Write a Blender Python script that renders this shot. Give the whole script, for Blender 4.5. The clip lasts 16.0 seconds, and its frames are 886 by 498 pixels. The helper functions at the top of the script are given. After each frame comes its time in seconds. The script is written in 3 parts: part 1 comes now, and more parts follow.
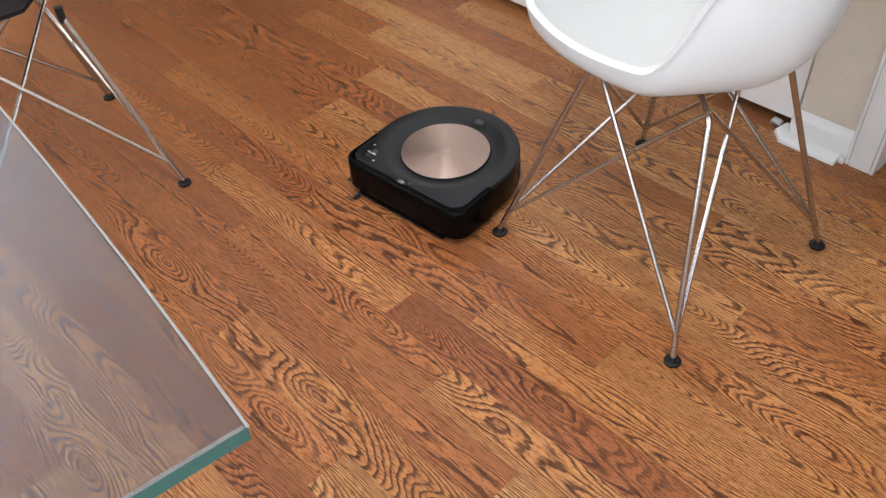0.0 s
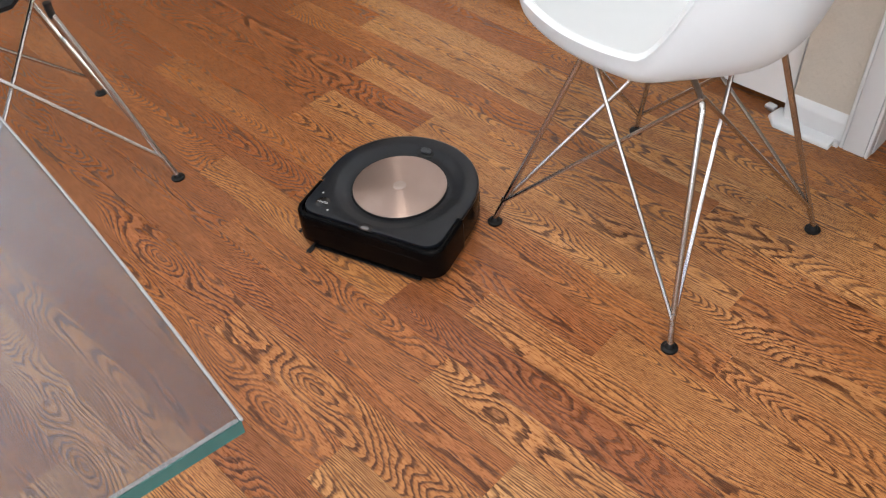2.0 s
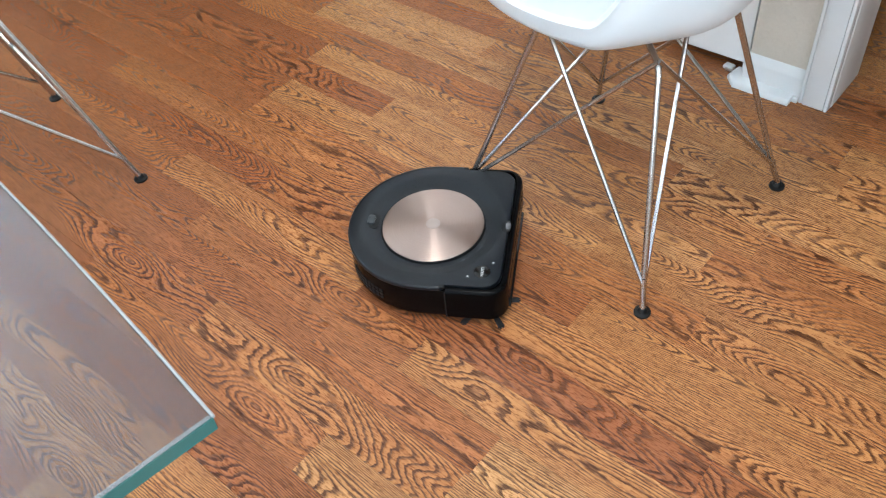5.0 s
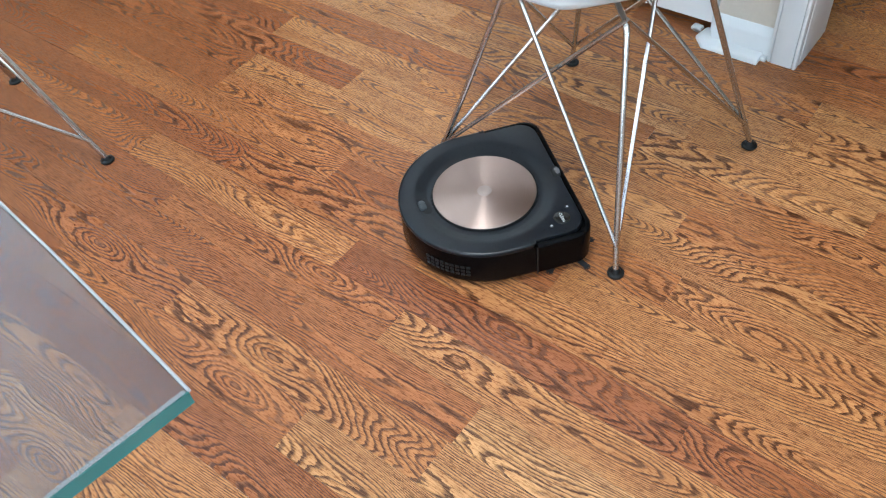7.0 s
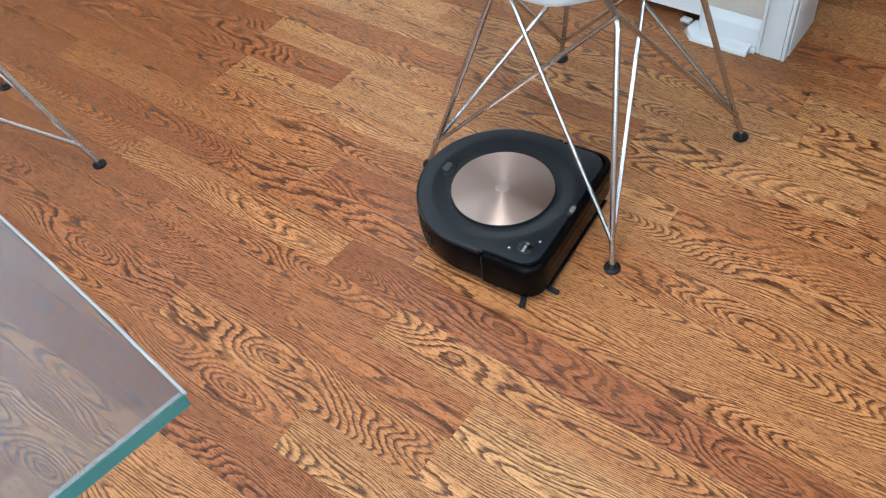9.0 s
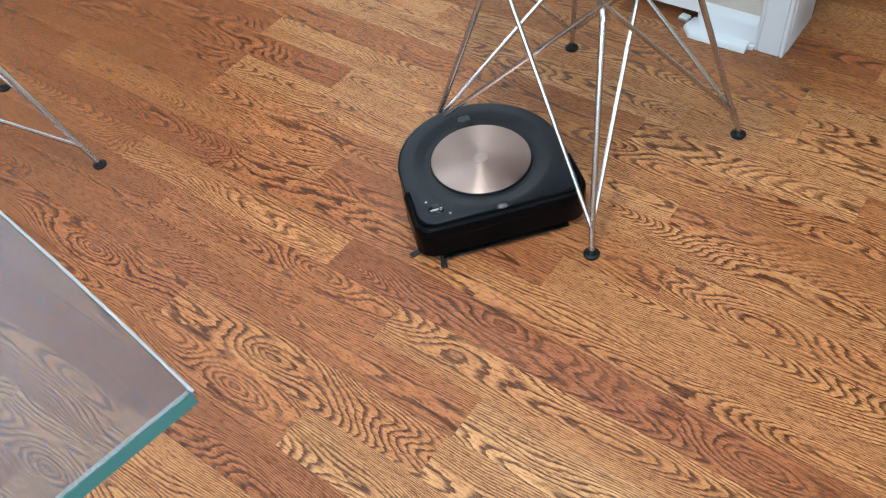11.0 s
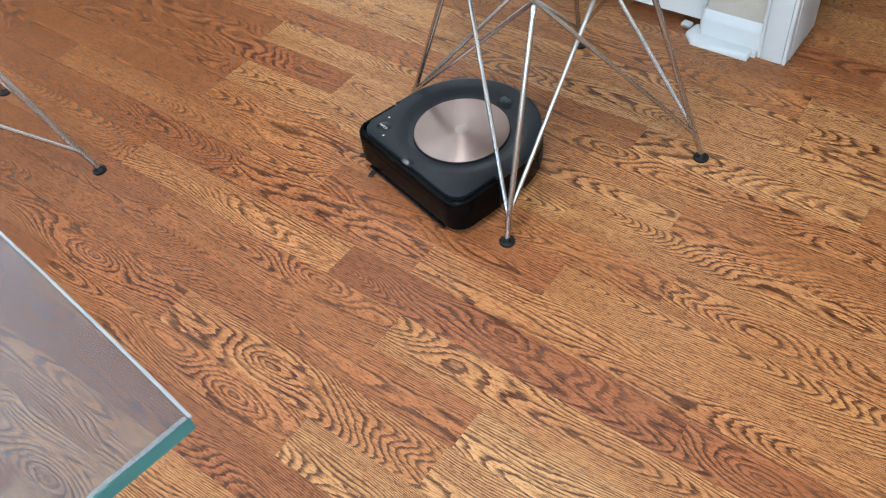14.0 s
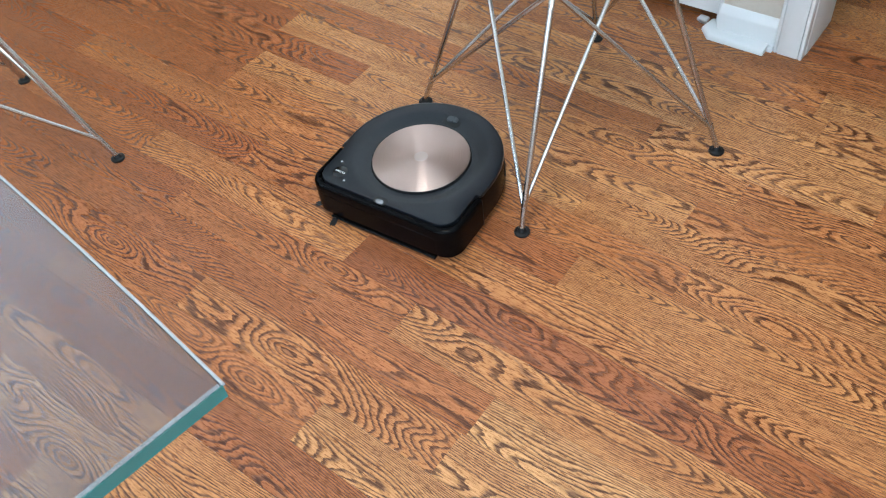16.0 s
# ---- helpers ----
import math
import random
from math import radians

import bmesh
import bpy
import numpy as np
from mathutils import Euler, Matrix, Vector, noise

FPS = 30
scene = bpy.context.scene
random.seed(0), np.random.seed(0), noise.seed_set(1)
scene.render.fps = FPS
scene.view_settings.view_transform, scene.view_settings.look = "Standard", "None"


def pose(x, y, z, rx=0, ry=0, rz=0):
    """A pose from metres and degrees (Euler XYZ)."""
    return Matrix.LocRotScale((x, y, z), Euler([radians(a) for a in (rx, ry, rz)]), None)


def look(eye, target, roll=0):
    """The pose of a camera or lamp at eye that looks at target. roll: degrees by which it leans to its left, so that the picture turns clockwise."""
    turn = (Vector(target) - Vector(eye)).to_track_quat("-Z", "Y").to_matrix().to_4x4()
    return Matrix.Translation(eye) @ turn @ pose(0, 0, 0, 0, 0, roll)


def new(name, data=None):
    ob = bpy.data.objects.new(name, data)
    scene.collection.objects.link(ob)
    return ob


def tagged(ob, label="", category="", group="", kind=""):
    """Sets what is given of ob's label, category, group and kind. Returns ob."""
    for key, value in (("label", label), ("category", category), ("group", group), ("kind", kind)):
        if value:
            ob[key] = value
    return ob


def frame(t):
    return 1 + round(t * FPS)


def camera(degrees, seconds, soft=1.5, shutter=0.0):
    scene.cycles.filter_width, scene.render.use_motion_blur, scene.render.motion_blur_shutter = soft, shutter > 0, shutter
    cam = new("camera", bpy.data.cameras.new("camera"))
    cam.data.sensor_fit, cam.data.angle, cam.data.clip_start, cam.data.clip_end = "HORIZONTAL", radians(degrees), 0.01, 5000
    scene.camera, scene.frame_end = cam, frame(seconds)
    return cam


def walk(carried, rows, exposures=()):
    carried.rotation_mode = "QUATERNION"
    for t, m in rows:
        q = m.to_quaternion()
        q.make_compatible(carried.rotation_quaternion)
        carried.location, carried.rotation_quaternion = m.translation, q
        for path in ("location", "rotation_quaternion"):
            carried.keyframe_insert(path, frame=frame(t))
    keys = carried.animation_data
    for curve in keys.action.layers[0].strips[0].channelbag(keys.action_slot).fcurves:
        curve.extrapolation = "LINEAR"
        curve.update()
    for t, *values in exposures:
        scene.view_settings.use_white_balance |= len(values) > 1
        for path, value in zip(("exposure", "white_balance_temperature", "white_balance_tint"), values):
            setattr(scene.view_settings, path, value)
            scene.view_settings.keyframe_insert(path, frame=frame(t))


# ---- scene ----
cam = camera(55.1, 16.0, soft=1.25)
PATH = [
    (0, (0.869, -0.722, 1.202), (-0.189, 0.25, -0.19), -3.6),
    (0.5, (0.872, -0.722, 1.2), (-0.187, 0.25, -0.191), -4.0),
    (1, (0.87, -0.721, 1.199), (-0.18, 0.247, -0.201), -4.1),
    (1.5, (0.873, -0.721, 1.197), (-0.175, 0.243, -0.208), -4.3),
    (2, (0.87, -0.719, 1.198), (-0.173, 0.247, -0.208), -4.4),
    (2.5, (0.867, -0.721, 1.201), (-0.171, 0.246, -0.209), -4.5),
    (3, (0.87, -0.721, 1.203), (-0.168, 0.242, -0.21), -4.7),
    (3.5, (0.861, -0.723, 1.197), (-0.162, 0.245, -0.223), -4.6),
    (4, (0.868, -0.712, 1.196), (-0.144, 0.261, -0.228), -5.3),
    (6.3, (0.878, -0.714, 1.188), (-0.063, 0.261, -0.283), -8.0),
    (6.5, (0.874, -0.713, 1.186), (-0.061, 0.26, -0.29), -7.9),
    (7, (0.876, -0.713, 1.184), (-0.036, 0.267, -0.301), -7.6),
    (7.5, (0.881, -0.712, 1.187), (-0.025, 0.274, -0.299), -7.7),
    (8, (0.879, -0.714, 1.187), (-0.025, 0.273, -0.3), -7.9),
    (8.5, (0.877, -0.714, 1.187), (-0.026, 0.268, -0.303), -8.2),
    (9, (0.879, -0.713, 1.187), (-0.021, 0.27, -0.304), -8.4),
    (11.5, (0.877, -0.718, 1.19), (-0.019, 0.264, -0.304), -8.7),
    (12, (0.876, -0.718, 1.189), (-0.02, 0.265, -0.304), -8.5),
    (12.5, (0.876, -0.715, 1.192), (-0.022, 0.265, -0.303), -8.5),
    (13, (0.873, -0.715, 1.19), (-0.023, 0.266, -0.305), -8.3),
    (13.5, (0.872, -0.71, 1.192), (-0.024, 0.271, -0.302), -8.5),
    (14, (0.869, -0.705, 1.195), (-0.028, 0.277, -0.298), -8.5),
    (14.5, (0.87, -0.706, 1.195), (-0.031, 0.273, -0.298), -8.6),
    (15, (0.87, -0.714, 1.192), (-0.035, 0.259, -0.303), -8.8),
    (15.5, (0.874, -0.721, 1.192), (-0.035, 0.249, -0.302), -8.6),
    (16, (0.869, -0.727, 1.194), (-0.042, 0.24, -0.301), -8.5),
]
walk(cam, [(t, look(eye, target, roll)) for t, eye, target, roll in PATH],
     exposures=[(0, 0.13, 6700, 15), (3.5, 0.13, 6700, 15), (4.0, 0.38, 6550, 13), (4.2, 0.40, 6400, 11), (6.3, 0.47, 5600, 3), (16, 0.47, 5600, 3)])

# ---- light ----
world = bpy.data.worlds.new("world")
scene.world = world
world.use_nodes = True
wn = world.node_tree
sky = wn.nodes.new("ShaderNodeTexSky")
sky.sky_type, sky.sun_disc = "NISHITA", False
sky.sun_elevation, sky.sun_rotation = radians(40), radians(200)
wn.links.new(sky.outputs[0], wn.nodes["Background"].inputs[0])
wn.nodes["Background"].inputs[1].default_value = 0.12


def window_lamp(x, y, z, target, w, h, power, colour, spread):
    """An area lamp in a window's opening, aimed at target."""
    d = bpy.data.lights.new("window_lamp", "AREA")
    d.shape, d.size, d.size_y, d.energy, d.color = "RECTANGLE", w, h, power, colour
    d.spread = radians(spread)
    ob = new("window_lamp", d)
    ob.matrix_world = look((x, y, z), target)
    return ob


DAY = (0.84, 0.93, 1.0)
X0, X1, Y0, Y1, ZC = -6.2, 2.6, -3.2, 1.0, 2.45      # the room
# lamps added in unseen windows, tilted up so the ceiling bounces most light
window_lamp(X1 - 0.05, -0.9, 1.45, (X1 - 1.05, -0.9, 2.2), 2.3, 1.5, 76, DAY, 140)
window_lamp(1.2, Y0 + 0.05, 1.45, (1.2, Y0 + 1.05, 2.1), 2.2, 1.5, 76, DAY, 140)
# extra lamp that brightens the piece of ceiling mirrored in the glass top
window_lamp(-2.6, Y0 + 0.05, 1.5, (-2.6, Y0 + 1.75, 2.45), 2.2, 1.2, 140, DAY, 70)
# a small flush lamp on the ceiling
spot = bpy.data.lights.new("ceiling_lamp_light", "AREA")
spot.shape, spot.size, spot.energy, spot.color = "DISK", 0.26, 20, (1.0, 0.93, 0.84)
new("ceiling_lamp_light", spot).matrix_world = look((0.25, -0.25, ZC - 0.075), (0.25, -0.25, 0))

# ---- materials ----


def mat(name, base=(0.8, 0.8, 0.8), rough=0.5, metal=0.0, **extra):
    m = bpy.data.materials.new(name)
    m.use_nodes = True
    b = m.node_tree.nodes["Principled BSDF"]
    b.inputs["Base Color"].default_value = (*base, 1)
    b.inputs["Roughness"].default_value = rough
    b.inputs["Metallic"].default_value = metal
    for k, v in extra.items():
        b.inputs[k.replace("_", " ")].default_value = v
    return m


class Graph:
    """Short-hand for building a node material."""

    def __init__(self, m):
        self.t = m.node_tree
        self.b = self.t.nodes["Principled BSDF"]

    def node(self, kind, **settings):
        n = self.t.nodes.new(kind)
        for k, v in settings.items():
            if k in n.inputs.keys():
                n.inputs[k].default_value = v
        return n

    def link(self, a, b):
        self.t.links.new(a, b)
        return self

    def math(self, op, a, b=None):
        n = self.t.nodes.new("ShaderNodeMath")
        n.operation = op
        for i, v in enumerate((a, b)):
            if v is None:
                continue
            if isinstance(v, (int, float)):
                n.inputs[i].default_value = v
            else:
                self.link(v, n.inputs[i])
        return n.outputs[0]

    def ramp(self, fac, stops):
        n = self.t.nodes.new("ShaderNodeValToRGB")
        e = n.color_ramp.elements
        while len(e) < len(stops):
            e.new(0.5)
        for el, (p, c) in zip(e, stops):
            el.position, el.color = p, (*c, 1)
        self.link(fac, n.inputs[0])
        return n.outputs[0]

    def mix(self, fac, a, b, blend="MIX"):
        n = self.t.nodes.new("ShaderNodeMix")
        n.data_type, n.blend_type = "RGBA", blend
        for s, v in ((0, fac), (6, a), (7, b)):
            if isinstance(v, (int, float)):
                n.inputs[s].default_value = v
            elif isinstance(v, tuple):
                n.inputs[s].default_value = (*v, 1)
            else:
                self.link(v, n.inputs[s])
        return n.outputs[2]

    def bump(self, height, strength, distance):
        n = self.t.nodes.new("ShaderNodeBump")
        n.inputs["Strength"].default_value, n.inputs["Distance"].default_value = strength, distance
        self.link(height, n.inputs["Height"])
        self.link(n.outputs[0], self.b.inputs["Normal"])


def grainy(name, base, rough, scale, amount, bump=0.0, metal=0.0, **extra):
    """A plain surface with slight mottling of tone and gloss and a fine relief."""
    m = mat(name, base, rough, metal, **extra)
    g = Graph(m)
    co = g.node("ShaderNodeTexCoord")
    big = g.node("ShaderNodeTexNoise", Scale=scale * 0.12, Detail=3.0)
    fine = g.node("ShaderNodeTexNoise", Scale=scale, Detail=5.0)
    for n in (big, fine):
        g.link(co.outputs["Object"], n.inputs["Vector"])
    f = g.math("ADD", g.math("MULTIPLY", big.outputs[0], 0.6), g.math("MULTIPLY", fine.outputs[0], 0.4))
    lo = tuple(c * (1 - amount) for c in base)
    hi = tuple(min(1, c * (1 + amount)) for c in base)
    g.link(g.ramp(f, [(0.3, lo), (0.7, hi)]), g.b.inputs["Base Color"])
    g.link(g.math("ADD", g.math("MULTIPLY", fine.outputs[0], 0.16), rough - 0.08), g.b.inputs["Roughness"])
    if bump:
        g.bump(fine.outputs[0], 0.5, bump)
    return m


def oak():
    """Stained, varnished oak. The yearly rings of a leaning log are cut by the plank's face, which gives arches in the
    middle and straight lines at the sides. Each plank's colour slot says: tone, where its knot lies, how strong that is."""
    m = mat("stained_oak", (0.3, 0.13, 0.05), 0.3)
    g = Graph(m)
    info = g.node("ShaderNodeObjectInfo")
    co = g.node("ShaderNodeTexCoord")
    rnd = info.outputs["Random"]
    lots = g.node("ShaderNodeTexWhiteNoise")
    lots.noise_dimensions = "1D"
    g.link(g.math("MULTIPLY", rnd, 917.0), lots.inputs["W"])
    lot = g.node("ShaderNodeSeparateColor")
    g.link(lots.outputs["Color"], lot.inputs[0])
    slot = g.node("ShaderNodeSeparateColor")
    g.link(info.outputs["Color"], slot.inputs[0])
    xyz = g.node("ShaderNodeSeparateXYZ")
    g.link(co.outputs["Object"], xyz.inputs[0])
    x, y = xyz.outputs[0], xyz.outputs[1]
    off = g.node("ShaderNodeCombineXYZ")
    for k, f in enumerate((37.0, 91.0, 53.0)):
        g.link(g.math("MULTIPLY", rnd, f), off.inputs[k])
    at = g.node("ShaderNodeVectorMath")
    g.link(co.outputs["Object"], at.inputs[0]).link(off.outputs[0], at.inputs[1])

    def noise_at(sx, sy, detail, rough=0.5):
        p = g.node("ShaderNodeMapping")
        p.inputs["Scale"].default_value = (sx, sy, 1.0)
        g.link(at.outputs[0], p.inputs[0])
        n = g.node("ShaderNodeTexNoise", Scale=1.0, Detail=detail, Roughness=rough)
        g.link(p.outputs[0], n.inputs["Vector"])
        return n.outputs[0]

    def centred(v, k):
        return g.math("MULTIPLY", g.math("SUBTRACT", v, 0.5), k)

    # the pith runs beside and below the plank, leaning along it
    yy = g.math("ADD", g.math("SUBTRACT", y, centred(lot.outputs[0], 0.075)), centred(noise_at(2.0, 2.0, 1.0), 0.04))
    lean = g.math("ADD", centred(lot.outputs[1], 0.15), 0.02)
    zz = g.math("ADD", g.math("ADD", g.math("MULTIPLY", x, lean), 0.040), centred(noise_at(2.2, 10.0, 1.0), 0.11))
    r = g.math("SQRT", g.math("ADD", g.math("MULTIPLY", yy, yy), g.math("MULTIPLY", zz, zz)))
    # a knot pushes the rings up into closed loops
    kx = g.math("DIVIDE", g.math("SUBTRACT", x, g.math("MULTIPLY", g.math("SUBTRACT", slot.outputs[1], 0.5), 2.0)), 0.080)
    ky = g.math("DIVIDE", g.math("SUBTRACT", y, g.math("MULTIPLY", g.math("SUBTRACT", slot.outputs[2], 0.5), 0.2)), 0.023)
    d2 = g.math("ADD", g.math("MULTIPLY", kx, kx), g.math("MULTIPLY", ky, ky))
    d = g.math("SQRT", d2)
    knot = g.math("DIVIDE", 1.0, g.math("ADD", g.math("MULTIPLY", g.math("MULTIPLY", d2, d2), 0.06), 1.0))
    near = g.math("MULTIPLY", knot, g.math("MINIMUM", info.outputs["Alpha"], 1.0))
    plain = g.math("SUBTRACT", g.math("DIVIDE", r, 0.0034), 15.0)
    h = g.math("ADD", g.math("MULTIPLY", plain, g.math("SUBTRACT", 1.0, near)), g.math("MULTIPLY", near, g.math("MULTIPLY", d, -4.4)))
    h = g.math("ADD", h, g.math("ADD", centred(noise_at(40.0, 210.0, 2.0, 0.5), 0.75), centred(noise_at(8.0, 48.0, 2.0), 0.9)))
    # each ring opens with a sharp dark band of pores that thins out into clear late wood
    ring = g.math("ADD", g.math("FRACT", h), centred(noise_at(5.0, 22.0, 2.0), 0.5))
    early = g.ramp(ring, [(0.0, (1, 1, 1)), (0.16, (1, 1, 1)), (0.30, (0.5, 0.5, 0.5)), (0.44, (0.06, 0.06, 0.06)), (0.89, (0, 0, 0)), (0.94, (0.9, 0.9, 0.9)), (1.0, (1, 1, 1))])
    pores = g.ramp(noise_at(26.0, 620.0, 2.0, 0.6), [(0.47, (0, 0, 0)), (0.60, (1, 1, 1))])
    fleck = g.ramp(noise_at(85.0, 640.0, 1.0, 0.5), [(0.54, (0, 0, 0)), (0.66, (1, 1, 1))])
    fibre = noise_at(9.0, 260.0, 4.0, 0.65)
    strength = g.ramp(noise_at(3.5, 12.0, 2.0), [(0.30, (0.62, 0.62, 0.62)), (0.50, (1, 1, 1))])
    tone = g.ramp(slot.outputs[0], [(0.0, (0.240, 0.080, 0.039)), (0.35, (0.430, 0.170, 0.064)), (0.7, (0.585, 0.276, 0.102)), (1.0, (0.690, 0.382, 0.160))])
    tone = g.mix(g.ramp(noise_at(1.6, 20.0, 2.0), [(0.38, (0, 0, 0)), (0.7, (0.45, 0.45, 0.45))]), tone, (0.26, 0.090, 0.030))
    body = g.mix(g.math("MULTIPLY", fibre, 0.42), tone, (0.21, 0.072, 0.023))
    eye = g.ramp(d, [(0.10, (1, 1, 1)), (0.26, (0, 0, 0))])
    dark = g.math("MULTIPLY", g.math("MULTIPLY", early, g.math("ADD", g.math("MULTIPLY", pores, 0.35), 0.80)), strength)
    dark = g.math("MINIMUM", dark, 1.0)
    dark = g.math("MAXIMUM", dark, g.math("MULTIPLY", eye, g.math("MULTIPLY", info.outputs["Alpha"], 0.6)))
    col = g.mix(g.math("MULTIPLY", pores, 0.30), body, (0.120, 0.034, 0.010))
    col = g.mix(g.math("MULTIPLY", fleck, 0.62), col, (0.085, 0.022, 0.006))
    col = g.mix(g.math("MULTIPLY", dark, 0.94), col, (0.046, 0.0112, 0.0022))
    g.link(col, g.b.inputs["Base Color"])
    wear = g.node("ShaderNodeTexNoise", Scale=3.0, Detail=4.0)
    g.link(co.outputs["Object"], wear.inputs["Vector"])
    g.link(g.math("ADD", g.math("MULTIPLY", wear.outputs[0], 0.10), g.math("ADD", g.math("MULTIPLY", dark, 0.06), 0.20)), g.b.inputs["Roughness"])
    g.b.inputs["Specular IOR Level"].default_value = 0.30
    g.bump(g.math("SUBTRACT", 1.0, g.math("MAXIMUM", dark, g.math("MULTIPLY", fleck, 0.5))), 0.25, 0.0005)
    return m


def brushed_disc():
    """Copper-coloured metal, brushed in rings."""
    m = mat("brushed_copper", (0.60, 0.47, 0.41), 0.36, 1.0, Anisotropic=0.85, Anisotropic_Rotation=0.25)
    g = Graph(m)
    tan = g.node("ShaderNodeTangent")
    tan.direction_type, tan.axis = "RADIAL", "Z"
    g.link(tan.outputs[0], g.b.inputs["Tangent"])
    co = g.node("ShaderNodeTexCoord")
    dist = g.node("ShaderNodeVectorMath")
    dist.operation = "LENGTH"
    g.link(co.outputs["Object"], dist.inputs[0])
    ring = g.node("ShaderNodeTexNoise", Scale=900.0, Detail=2.0)
    ring.noise_dimensions = "1D"
    g.link(dist.outputs["Value"], ring.inputs["W"])
    g.link(g.ramp(ring.outputs[0], [(0.3, (0.395, 0.300, 0.262)), (0.7, (0.450, 0.348, 0.306))]), g.b.inputs["Base Color"])
    return m


OAK = oak()
SUBFLOOR = grainy("dark_joint_and_gap", (0.03, 0.013, 0.007), 0.8, 60, 0.2)
WALL = grainy("beige_wall_paint", (0.54, 0.485, 0.41), 0.7, 130, 0.05, 0.0045)
# the next room's dimness is put into this wall colour
DIMHALL = grainy("dimmed_hall_wall", (0.20, 0.165, 0.13), 0.7, 130, 0.05, 0.003)
WHITE = grainy("white_gloss_paint", (0.64, 0.65, 0.65), 0.35, 25, 0.03, 0.0004)
# the same white lightened, to strengthen the door's sheen on the floor
LITDOOR = grainy("brightened_door_white", (0.80, 0.80, 0.79), 0.35, 25, 0.03, 0.0004)
CEIL = grainy("white_ceiling_paint", (0.64, 0.64, 0.64), 0.85, 60, 0.03, 0.001)
SHELL = grainy("white_plastic", (0.54, 0.57, 0.58), 0.33, 320, 0.012, 0.0001)
BLACKSEAT = grainy("black_seat_plastic", (0.006, 0.0055, 0.0055), 0.5, 200, 0.1, 0.0001, Specular_IOR_Level=0.2)
CHROME = mat("chromed_steel", (0.54, 0.52, 0.50), 0.24, 1.0)
RUBBER = grainy("black_rubber", (0.008, 0.008, 0.008), 0.5, 120, 0.2, 0.0002, Specular_IOR_Level=0.25)
TOPBLACK = grainy("satin_black_plastic", (0.0048, 0.0066, 0.0094), 0.30, 500, 0.06, 0.00006, Specular_IOR_Level=0.36)
SIDEBLACK = grainy("glossy_black_plastic", (0.0018, 0.0018, 0.002), 0.22, 300, 0.1, 0.00005, Specular_IOR_Level=0.06)
GLOSSBLACK = mat("polished_black_plastic", (0.004, 0.004, 0.004), 0.1)
GREYBUTTON = grainy("grey_button_plastic", (0.028, 0.032, 0.036), 0.3, 200, 0.08)
CLEAR = mat("sensor_lens", (0.22, 0.22, 0.23), 0.12, 0.6)
PRINT = mat("white_print", (0.5, 0.5, 0.5), 0.5)
BRISTLE = grainy("black_bristles", (0.006, 0.005, 0.005), 0.7, 300, 0.2)
COPPER = brushed_disc()
HUB = mat("embossed_hub", (0.47, 0.39, 0.36), 0.5, 1.0)
METAL = grainy("zinc_plate", (0.45, 0.45, 0.44), 0.35, 90, 0.1, metal=1.0)


def glass(name, colour):
    m = mat(name, colour, 0.015, 0.0, Transmission_Weight=1.0, IOR=1.5)
    return m

# blue tint and raised IOR stand in for the bluish haze it reflects
GLASS = mat("haze_tinted_glass", (0.58, 0.67, 0.80), 0.015, 0.0, Transmission_Weight=1.0, IOR=1.6)
EDGE = mat("green_glass_edge", (0.045, 0.140, 0.128), 0.18, 0.0, Transmission_Weight=0.35, IOR=1.5)
PALE = mat("pale_glass_edge", (0.42, 0.45, 0.46), 0.2, 0.0, Transmission_Weight=0.75, IOR=1.3)
POLISH = mat("polished_glass_arris", (0.22, 0.225, 0.23), 0.3)
PANE = glass("window_pane", (1.0, 1.0, 1.0))

# ---- building helpers ----


def finish(bm, smooth=40):
    bmesh.ops.recalc_face_normals(bm, faces=bm.faces)
    me = bpy.data.meshes.new("mesh")
    for f in bm.faces:
        f.smooth = True
    for e in bm.edges:
        if len(e.link_faces) == 2 and e.calc_face_angle(0) > radians(smooth):
            e.smooth = False
    bm.to_mesh(me)
    bm.free()
    return me


def part(name, bm, material, parent=None, label="", m=None):
    me = finish(bm)
    me.name = name
    me.materials.append(material)
    ob = new(name, me)
    if parent is not None:
        ob.parent = parent
    if m is not None:
        ob.matrix_basis = m
    return tagged(ob, label)


def empty(name, m=None):
    ob = new(name)
    ob.empty_display_size = 0.05
    if m is not None:
        ob.matrix_basis = m
    return ob


def box(x0, x1, y0, y1, z0, z1, bevel=0.0, seg=2, bm=None):
    bm = bm or bmesh.new()
    v = bmesh.ops.create_cube(bm, size=1)["verts"]
    for p in v:
        p.co = Vector(((x0 + x1) / 2 + p.co.x * (x1 - x0), (y0 + y1) / 2 + p.co.y * (y1 - y0), (z0 + z1) / 2 + p.co.z * (z1 - z0)))
    if bevel:
        es = list({e for p in v for e in p.link_edges})
        bmesh.ops.bevel(bm, geom=es, offset=bevel, segments=seg, affect="EDGES", profile=0.5)
    return bm


def lathe(profile, n=48, bm=None):
    """Turns a list of (radius, height) round z."""
    bm = bm or bmesh.new()
    rings = []
    for r, z in profile:
        if r < 1e-6:
            rings.append([bm.verts.new((0, 0, z))])
        else:
            rings.append([bm.verts.new((r * math.cos(2 * math.pi * i / n), r * math.sin(2 * math.pi * i / n), z)) for i in range(n)])
    for a, b in zip(rings, rings[1:]):
        for i in range(n):
            j = (i + 1) % n
            q = [a[i % len(a)], a[j % len(a)], b[j % len(b)], b[i % len(b)]]
            q = list(dict.fromkeys(q))
            if len(q) > 2:
                bm.faces.new(q)
    return bm


